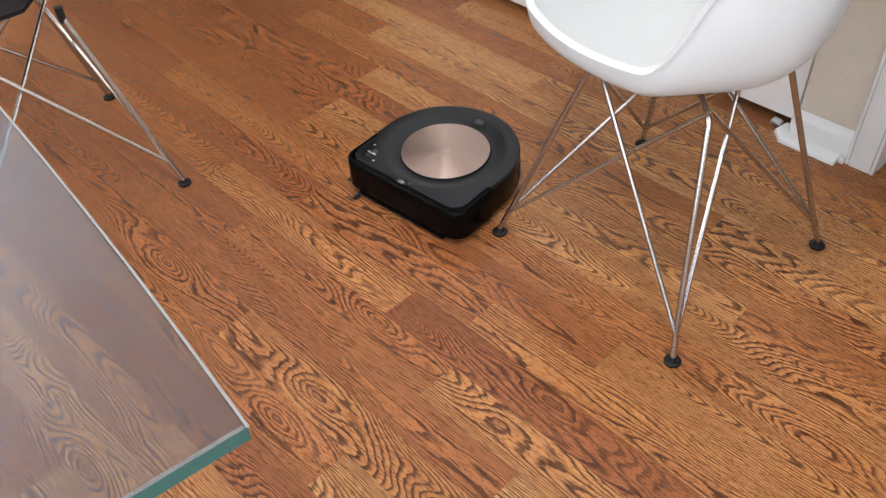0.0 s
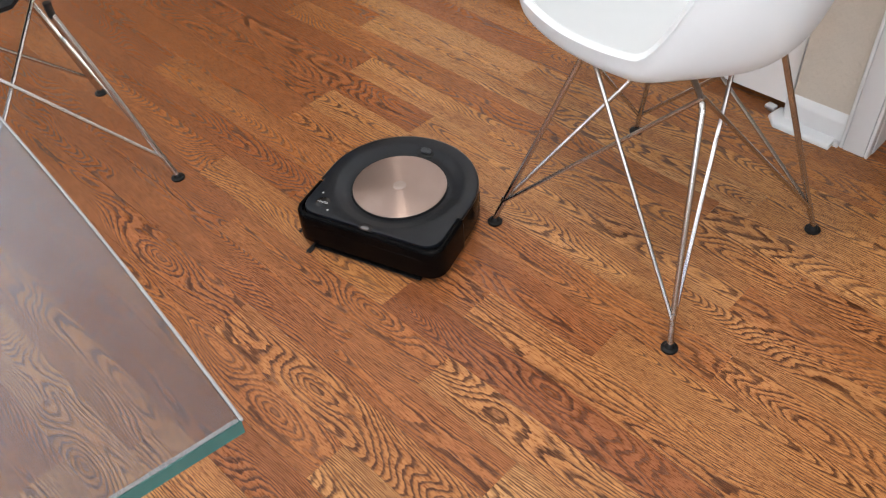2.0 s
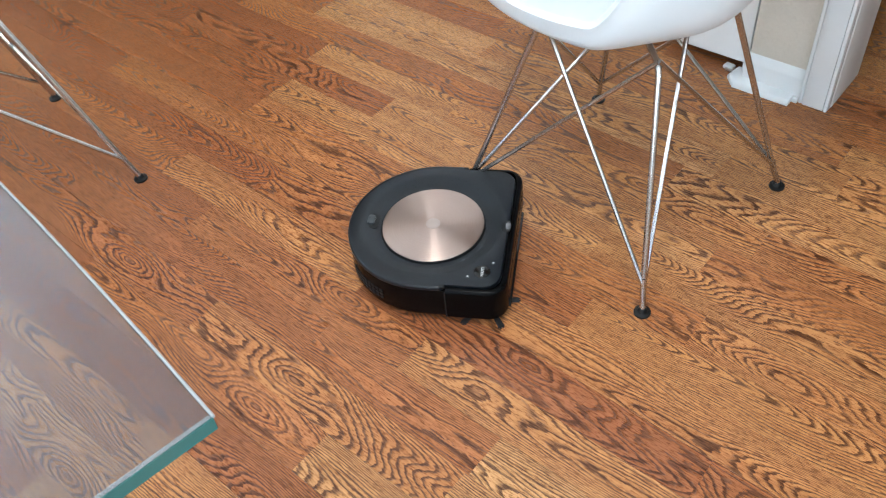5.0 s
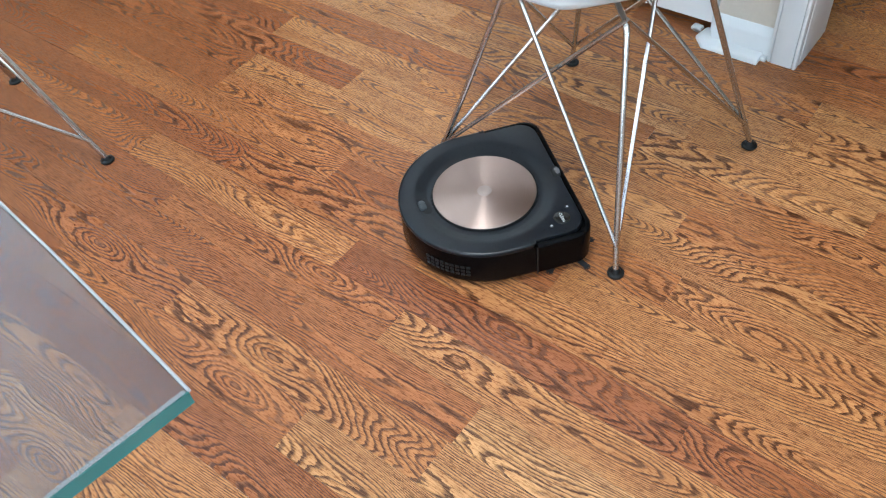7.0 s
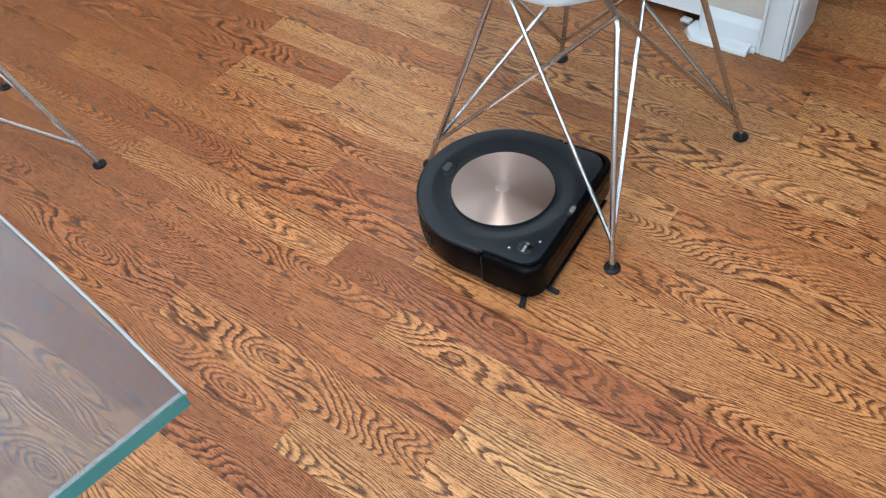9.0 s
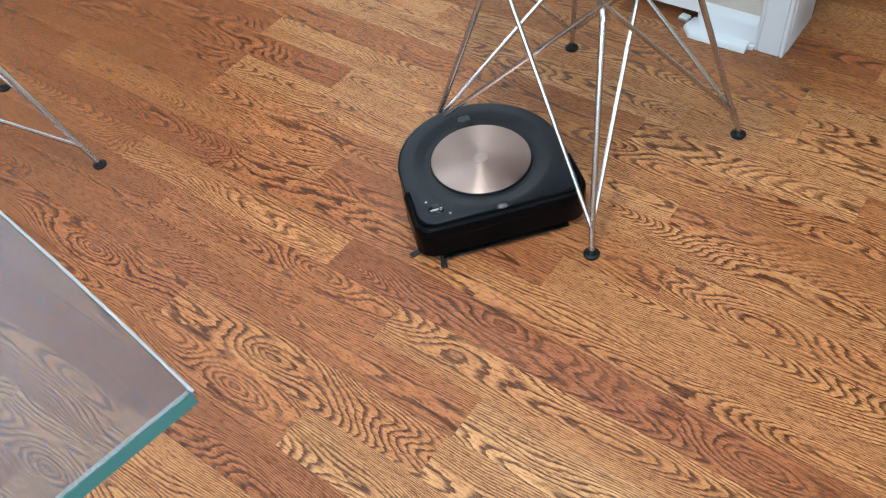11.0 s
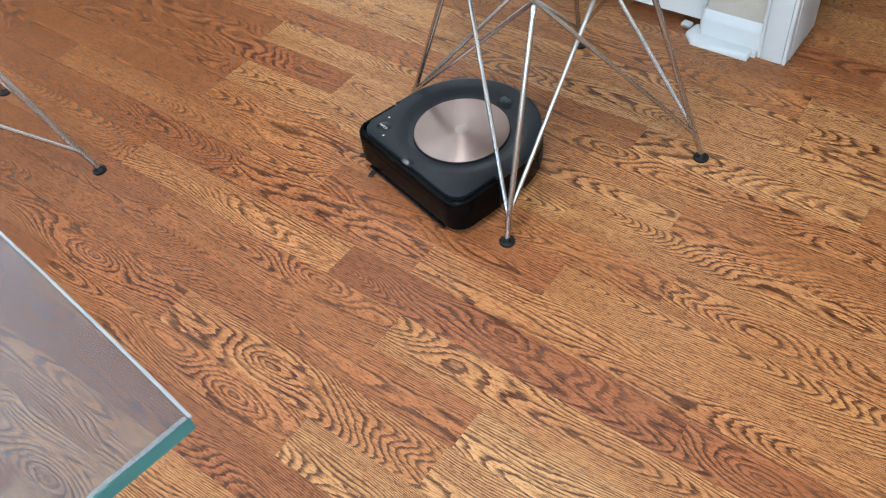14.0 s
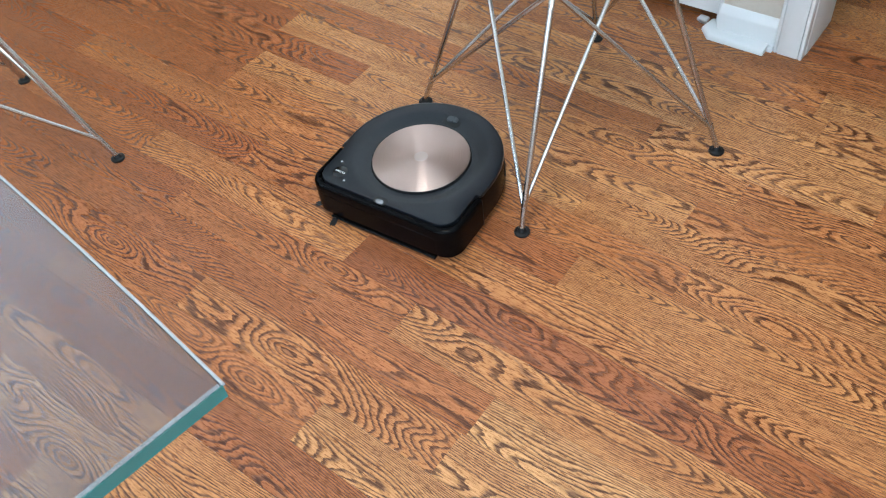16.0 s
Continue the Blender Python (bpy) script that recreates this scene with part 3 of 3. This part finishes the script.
def bumper():
    """A wrap round the front and the flat sides, a little proud of the body."""
    bm = bmesh.new()
    left = [p for p in d_outline(0.0) if p[1] >= 0 and p[0] > 0.055]
    right = [p for p in d_outline(0.0) if p[1] < 0 and p[0] > 0.055]
    line = [(0.048, HW), *left[::-1], *right[::-1], (0.048, -HW)]
    rings = []
    for g, z in ((-0.006, 0.010), (0.0012, 0.016), (0.002, 0.024), (0.002, 0.068), (0.0016, 0.0790), (0.0002, 0.0822), (-0.0026, 0.0842), (-0.0082, 0.0848), (-0.0090, 0.0840)):
        ring = []
        for x, y in line:
            d = Vector((max(0, x - (XF - 0.034)), max(0, abs(y) - (HW - 0.034)) * (1 if y > 0 else -1), 0))
            d = d.normalized() if d.length > 1e-6 else Vector((0, 0, 0))
            ring.append(bm.verts.new((x + d.x * g, y + d.y * g, z)))
        rings.append(ring)
    inside = []
    for ring, z in ((rings[0], 0.010), (rings[-1], 0.079)):
        inside.append([bm.verts.new((v.co.x - 0.0004, v.co.y * 0.998, z)) for v in ring])
    loop = [inside[0], *rings, inside[1]]
    for a, b in zip(loop, loop[1:]):
        for i in range(len(line) - 1):
            bm.faces.new((a[i], a[i + 1], b[i + 1], b[i]))
    for i in (0, -1):
        bm.faces.new([r[i] for r in loop])
    return bm


part("bumper", bumper(), SIDEBLACK, ROBOT, "glossy black wrap-round bumper")
part("bumper_window", box(XF + 0.0014, XF + 0.0026, -0.125, 0.125, 0.030, 0.062, 0.0004, 1), SIDEBLACK, ROBOT)
part("scuff_strip", box(XF - 0.012, XF + 0.0045, -0.122, 0.122, 0.0055, 0.0085, 0.0014, 2), GLOSSBLACK, ROBOT, "glossy lower bumper edge")


def top_ring():
    """The top: a rim, and a shallow dish round the lid."""
    bm = bmesh.new()
    outs = []
    ref = d_outline(-0.0035)
    n = len(ref)
    for g, f, z in ((-0.0035, -0.0108, 0.0786), (-0.0022, -0.0108, 0.0800), (-0.0020, -0.0108, 0.0845), (-0.0026, -0.0110, 0.0866), (-0.0042, -0.0116, 0.0880), (-0.0075, -0.0135, RH)):
        # behind the bumper's ends the plate reaches the outer edge
        outs.append([bm.verts.new((*(b if a[0] > 0.045 else a), z)) for a, b in zip(d_outline(g), d_outline(f))])
    angles = [math.atan2(y, x) for x, y in ref]
    for r, z in ((0.136, RH), (0.131, 0.0878), (0.1265, 0.0868), (0.112, 0.0816), (0.106, 0.0803), (0.099, 0.0800), (0.0985, 0.0776), (0.04, 0.0776)):
        outs.append([bm.verts.new((min(r, 0.150) * math.cos(a), r * math.sin(a), z)) for a in angles])
    for a, b in zip(outs, outs[1:]):
        for i in range(n):
            bm.faces.new((a[i], a[(i + 1) % n], b[(i + 1) % n], b[i]))
    return bm


part("top_cover", top_ring(), TOPBLACK, ROBOT, "satin black top cover with a dished ring")
lid = part("lid", lathe([(0.0, 0.0), (0.0, 0.0045), (0.094, 0.0045), (0.0955, 0.0040), (0.0962, 0.0028), (0.0962, 0.0)][1:], 96), COPPER, ROBOT, "round brushed copper lid", pose(0, 0, 0.0800))
part("hub", lathe([(0.0, 0.0), (0.0135, 0.0), (0.0135, 0.0007), (0.012, 0.0010), (0.0, 0.0010)][1:], 40), HUB, lid, "small embossed round mark", pose(0, 0, 0.0044))
part("gap_ring", lathe([(0.0963, 0.0), (0.0984, 0.0), (0.0976, 0.0056), (0.0963, 0.0058)], 96), RUBBER, ROBOT, "", pose(0, 0, 0.0779))


def capsule(lx, ly, h, r, z0=0.0):
    return prism(rect(-lx / 2, lx / 2, -ly / 2, ly / 2, r, 6), z0, z0 + h, min(0.0015, h * 0.4), 0, 2)


# latch behind the lid
part("latch_recess", capsule(0.026, 0.040, 0.0015, 0.010), RUBBER, ROBOT, "", pose(-0.1165, 0, 0.0826, 0, 12, 0))
part("latch", capsule(0.0135, 0.023, 0.005, 0.005), GREYBUTTON, ROBOT, "grey lid latch", pose(-0.119, 0, 0.0835, 0, 10, 0))
# camera eye at the front edge
part("sensor_housing", capsule(0.016, 0.030, 0.0030, 0.007), RUBBER, ROBOT, "", pose(0.1375, 0, RH - 0.0026))
part("sensor_eye", capsule(0.009, 0.017, 0.0030, 0.0042), CLEAR, ROBOT, "shiny sensor eye at the front edge", pose(0.1415, 0, RH - 0.0012))
# buttons
part("clean_button", lathe([(0.0150, 0.0), (0.0150, 0.0008), (0.0145, 0.0012), (0.0, 0.0012)], 36), GLOSSBLACK, ROBOT, "round glossy black button", pose(0.108, -0.116, RH - 0.0010))
for x, y in ((0.084, -0.1295), (0.1255, -0.094)):
    part("small_button", lathe([(0.0036, 0.0), (0.0036, 0.001), (0.003, 0.0014), (0.0, 0.0014)], 18), GREYBUTTON, ROBOT, "", pose(x, y, RH - 0.0006))
    part("icon", lathe([(0.0018, 0.0), (0.0018, 0.0004), (0.0, 0.0004)], 12), PRINT, ROBOT, "", pose(x, y, RH + 0.0008))
curve = bpy.data.curves.new("clean_text", "FONT")
curve.body, curve.size, curve.align_x, curve.align_y, curve.extrude = "CLEAN", 0.0072, "CENTER", "CENTER", 0.00015
holder = bpy.data.objects.new("text_source", curve)
scene.collection.objects.link(holder)
bpy.context.view_layer.update()
text_mesh = bpy.data.meshes.new_from_object(holder.evaluated_get(bpy.context.evaluated_depsgraph_get()))
bpy.data.objects.remove(holder)
text_mesh.materials.clear()
text_mesh.materials.append(PRINT)
lettering = new("lettering", text_mesh)
lettering.parent, lettering.matrix_basis = ROBOT, pose(0.108, -0.116, RH + 0.0004, 0, 0, -90)
tagged(lettering, "white printed word CLEAN")
# seams where the bumper meets the body, and the rim's release notches
for s in (-1, 1):
    part("seam", box(0.0455, 0.0475, s * HW - 0.0012, s * HW + 0.0012, 0.014, 0.079), RUBBER, ROBOT)
    part("notch", box(0.036, 0.046, s * (HW - 0.0075) - 0.0035, s * (HW - 0.0075) + 0.0035, 0.0845, RH + 0.0003, 0.0008, 1), RUBBER, ROBOT)
# exhaust grille on the round side
for s in (-1, 1):
    for i in range(9):
        a = radians(s * (118 + i * 3.6))
        for z in (0.032, 0.041, 0.050):
            part("vent_slot", box(-0.0012, 0.0012, -0.0036, 0.0036, -0.003, 0.003, 0.0006, 1), RUBBER, ROBOT, "", pose((HW - 0.0022) * math.cos(a), (HW - 0.0022) * math.sin(a), z, 0, 0, math.degrees(a)))
# side brush under the front corner
BRUSH = part("side_brush", lathe([(0, 0), (0.012, 0), (0.014, 0.004), (0.012, 0.008), (0, 0.008)], 16), SIDEBLACK, ROBOT, "black spinning side brush", pose(0.112, -0.118, 0.003))
for k in range(5):
    a = radians(72 * k)
    bm = bmesh.new()
    for j in range(5):
        off = (j - 2) * 0.0016
        p = Vector((math.cos(a), math.sin(a), 0))
        q = Vector((-math.sin(a), math.cos(a), 0))
        rod([p * 0.01 + Vector((0, 0, 0.004)), p * 0.03 + q * off + Vector((0, 0, 0.003)), p * (0.060 + 0.003 * (j % 2)) + q * (off * 1.6) + Vector((0, 0, -0.0009))], 0.0014, 5, bm)
    part("bristles", bm, BRISTLE, BRUSH)
for s in (-1, 1):
    part("wheel", lathe([(0, -0.01), (0.03, -0.01), (0.034, -0.006), (0.034, 0.006), (0.03, 0.01), (0, 0.01)], 28), RUBBER, ROBOT, "", pose(-0.005, s * 0.105, 0.034, 90, 0, 0))
part("caster", lathe([(0, -0.008), (0.010, -0.008), (0.012, -0.005), (0.012, 0.005), (0.010, 0.008), (0, 0.008)], 18), RUBBER, ROBOT, "", pose(-0.120, 0, 0.012, 90, 0, 0))

# ---- floor planks ----
W = 0.0826
KNOWN = {-1: (-0.61, -0.002, 0.69), 0: (-0.38, 0.132), 1: (-0.172, 0.366), 2: (-0.62, 0.547), 3: (-0.622, 0.297), 4: (-0.348, 0.486),
         7: (-0.8, 0.383), 8: (0.605,), -3: (-0.75, 0.015, 0.406), -5: (-0.5, 0.177), -2: (-0.42,), -4: (-0.2,)}
plank_meshes = {}


def plank_mesh(length):
    if length not in plank_meshes:
        plank_meshes[length] = finish(box(-length / 2, length / 2, -W / 2 + 0.00012, W / 2 - 0.00012, -0.016, 0.0, 0.0003, 1))
        plank_meshes[length].name = "plank"
        plank_meshes[length].materials.append(OAK)
    return plank_meshes[length]


# boards that stand out: strip, where along it, tone; left ones carry shade too
TONES = {(-1, 0.3): 0.16, (-1, 0.8): 0.22, (-3, 0.7): 0.95, (-5, 0.5): 0.85, (-3, 0.2): 0.36, (0, 0.5): 0.62, (0, -0.1): 0.40, (1, 0.1): 0.30, (-1, -0.3): 0.62, (2, 0.2): 0.5,
         (1, 0.7): 0.7, (-2, 0.2): 0.72, (-5, -0.2): 0.42, (-4, 0.1): 0.55, (4, 0.7): 0.55, (3, 0.6): 0.75, (2, 0.8): 0.62, (-3, -0.3): 0.30, (-2, -0.2): 0.4, (-4, -0.4): 0.36, (-6, -0.3): 0.25, (-3, -0.8): 0.25, (-2, -0.7): 0.25, (-5, -0.8): 0.25}
# knots and swirls: x, y, strength
KNOTS = [(0.038, -0.367, 0.9), (-0.435, -0.292, 1.0), (0.001, -0.103, 0.9), (0.362, -0.025, 0.8), (0.052, -0.29, 0.8), (0.319, -0.115, 0.6), (0.818, -0.04, 0.9),
         (0.761, 0.454, 0.8), (-0.68, 0.059, 0.5), (-0.446, 0.319, 0.6), (-0.285, 0.258, 0.6), (0.286, 0.476, 0.8), (-0.105, -0.645, 0.9), (0.065, 0.095, 0.5)]


def lay_floor():
    rng = random.Random(11)
    rest = []
    for k in range(-30, 26):
        y = (k + 0.5) * W
        near = -9 <= k <= 17
        cuts = sorted(KNOWN.get(k, ()))
        if not cuts:
            cuts = [rng.uniform(-0.6, 0.7)]
        x = cuts[0]
        while x > (-2.6 if near else X0 + 0.1):
            x -= rng.choice((0.45, 0.6, 0.75, 0.9, 1.1))
            cuts.insert(0, x)
        x = cuts[-1]
        while x < (1.5 if near else X1 - 0.1):
            x += rng.choice((0.45, 0.6, 0.75, 0.9, 1.1))
            cuts.append(x)
        if near:
            rest += [(y, X0, max(cuts[0], X0)), (y, min(cuts[-1], X1), X1)]
        for a, b in zip(cuts, cuts[1:]):
            a, b = max(a, X0), min(b, X1)
            if b - a < 0.02 or not near:
                continue
            ob = new("plank", plank_mesh(round(b - a - 0.0004, 3)))
            ob.parent = FLOOR
            ob.matrix_basis = pose((a + b) / 2, y, rng.uniform(-0.0002, 0.0002))
            # tone carries shade at left, sheen in the middle strips; right is lighter
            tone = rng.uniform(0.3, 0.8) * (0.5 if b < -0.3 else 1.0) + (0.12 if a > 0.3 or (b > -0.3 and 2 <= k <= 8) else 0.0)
            for (strip, x), v in TONES.items():
                if strip == k and a < x < b:
                    tone = v
            kx, ky, strength = rng.uniform(-0.3, 0.3), rng.uniform(-0.03, 0.03), rng.choice((0.0, 0.0, 0.1, 0.25, 0.7))
            for x, yk, v in KNOTS:
                if a < x < b and abs(yk - y) < W / 2:
                    kx, ky, strength = x - (a + b) / 2, yk - y, v
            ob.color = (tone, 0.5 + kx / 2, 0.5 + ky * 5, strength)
    # the boards that lie further off, in one piece
    bm = bmesh.new()
    for k in [*range(-38, -9), *range(18, 39)]:
        y = (k + 0.5) * W
        x = X0 + rng.uniform(0, 0.8)
        ends = [X0]
        while x < X1:
            ends.append(x)
            x += rng.uniform(0.5, 1.2)
        ends.append(X1)
        for a, b in zip(ends, ends[1:]):
            if b - a > 0.02:
                box(a + 0.0003, b - 0.0003, y - W / 2 + 0.0003, y + W / 2 - 0.0003, -0.016, 0.0, bm=bm)
    for y, lo, hi in rest:
        n = max(1, round((hi - lo) / 0.8))
        for i in range(n):
            a, b = lo + (hi - lo) * i / n, lo + (hi - lo) * (i + 1) / n
            if b - a > 0.02:
                box(a + 0.0003, b - 0.0003, y - W / 2 + 0.0003, y + W / 2 - 0.0003, -0.016, 0.0, bm=bm)
    far = tagged(part("outer_planks", bm, OAK, FLOOR), kind="stuff")
    far.color = (0.5, 0.5, 0.5, 0.3)


lay_floor()


# ---- moving things ----


def motions():
    rows = [(0, -0.193, 0.279, -85.5), (0.5, -0.183, 0.229, -74.5), (1, -0.173, 0.206, -68), (1.5, -0.168, 0.178, -79), (2, -0.150, 0.120, -72),
            (2.5, -0.131, 0.089, -53), (3, -0.100, 0.066, -34), (3.5, -0.060, 0.053, -15.7), (4, -0.023, 0.054, 3.5),
            (6.5, 0.165, 0.155, 50), (7, 0.178, 0.169, 52.4), (7.5, 0.191, 0.183, 46.5), (8, 0.215, 0.197, 34), (8.5, 0.227, 0.198, 19), (9, 0.218, 0.195, 4.7),
            (11.3, 0.127, 0.253, -46.5), (11.5, 0.117, 0.267, -51.5), (12, 0.090, 0.307, -63.2), (12.5, 0.076, 0.346, -80.5), (13, 0.077, 0.378, -100),
            (13.5, 0.062, 0.363, -109.5), (14, 0.046, 0.303, -104.5), (14.5, 0.041, 0.274, -95.3), (15, 0.032, 0.252, -109), (15.5, 0.015, 0.198, -101.7), (16, 0.013, 0.159, -85)]
    walk(ROBOT, [(t, pose(x, y, 0, 0, 0, a)) for t, x, y, a in rows])
    rows = [(0, 0.2535, 0.427, -5.6), (4.4, 0.2535, 0.427, -5.6), (6.3, 0.2471, 0.433, -7.4), (6.5, 0.2473, 0.433, -7.36), (7, 0.2502, 0.4350, -7.3),
            (7.5, 0.2495, 0.4350, -7.15), (8, 0.2509, 0.4340, -6.9), (8.5, 0.2515, 0.4342, -6.75), (9, 0.2528, 0.4338, -6.65), (9.2, 0.2530, 0.434, -6.6), (10.3, 0.2525, 0.435, -7.0), (11.3, 0.221, 0.4687, -17.1), (11.5, 0.213, 0.475, -20.5),
            (12, 0.1966, 0.478, -25.8), (12.5, 0.1766, 0.472, -29.5), (13, 0.169, 0.474, -29.8), (13.5, 0.165, 0.4725, -29.6), (14, 0.1508, 0.4572, -28.3), (14.5, 0.1503, 0.458, -28.35), (16, 0.1503, 0.458, -28.35)]
    walk(CHAIR, [(t, pose(x, y, 0, 0, 0, a)) for t, x, y, a in rows])
    walk(BRUSH, [(i * 0.2, pose(0.112, -0.118, 0.003, 0, 0, -80 * i)) for i in range(81)])


motions()
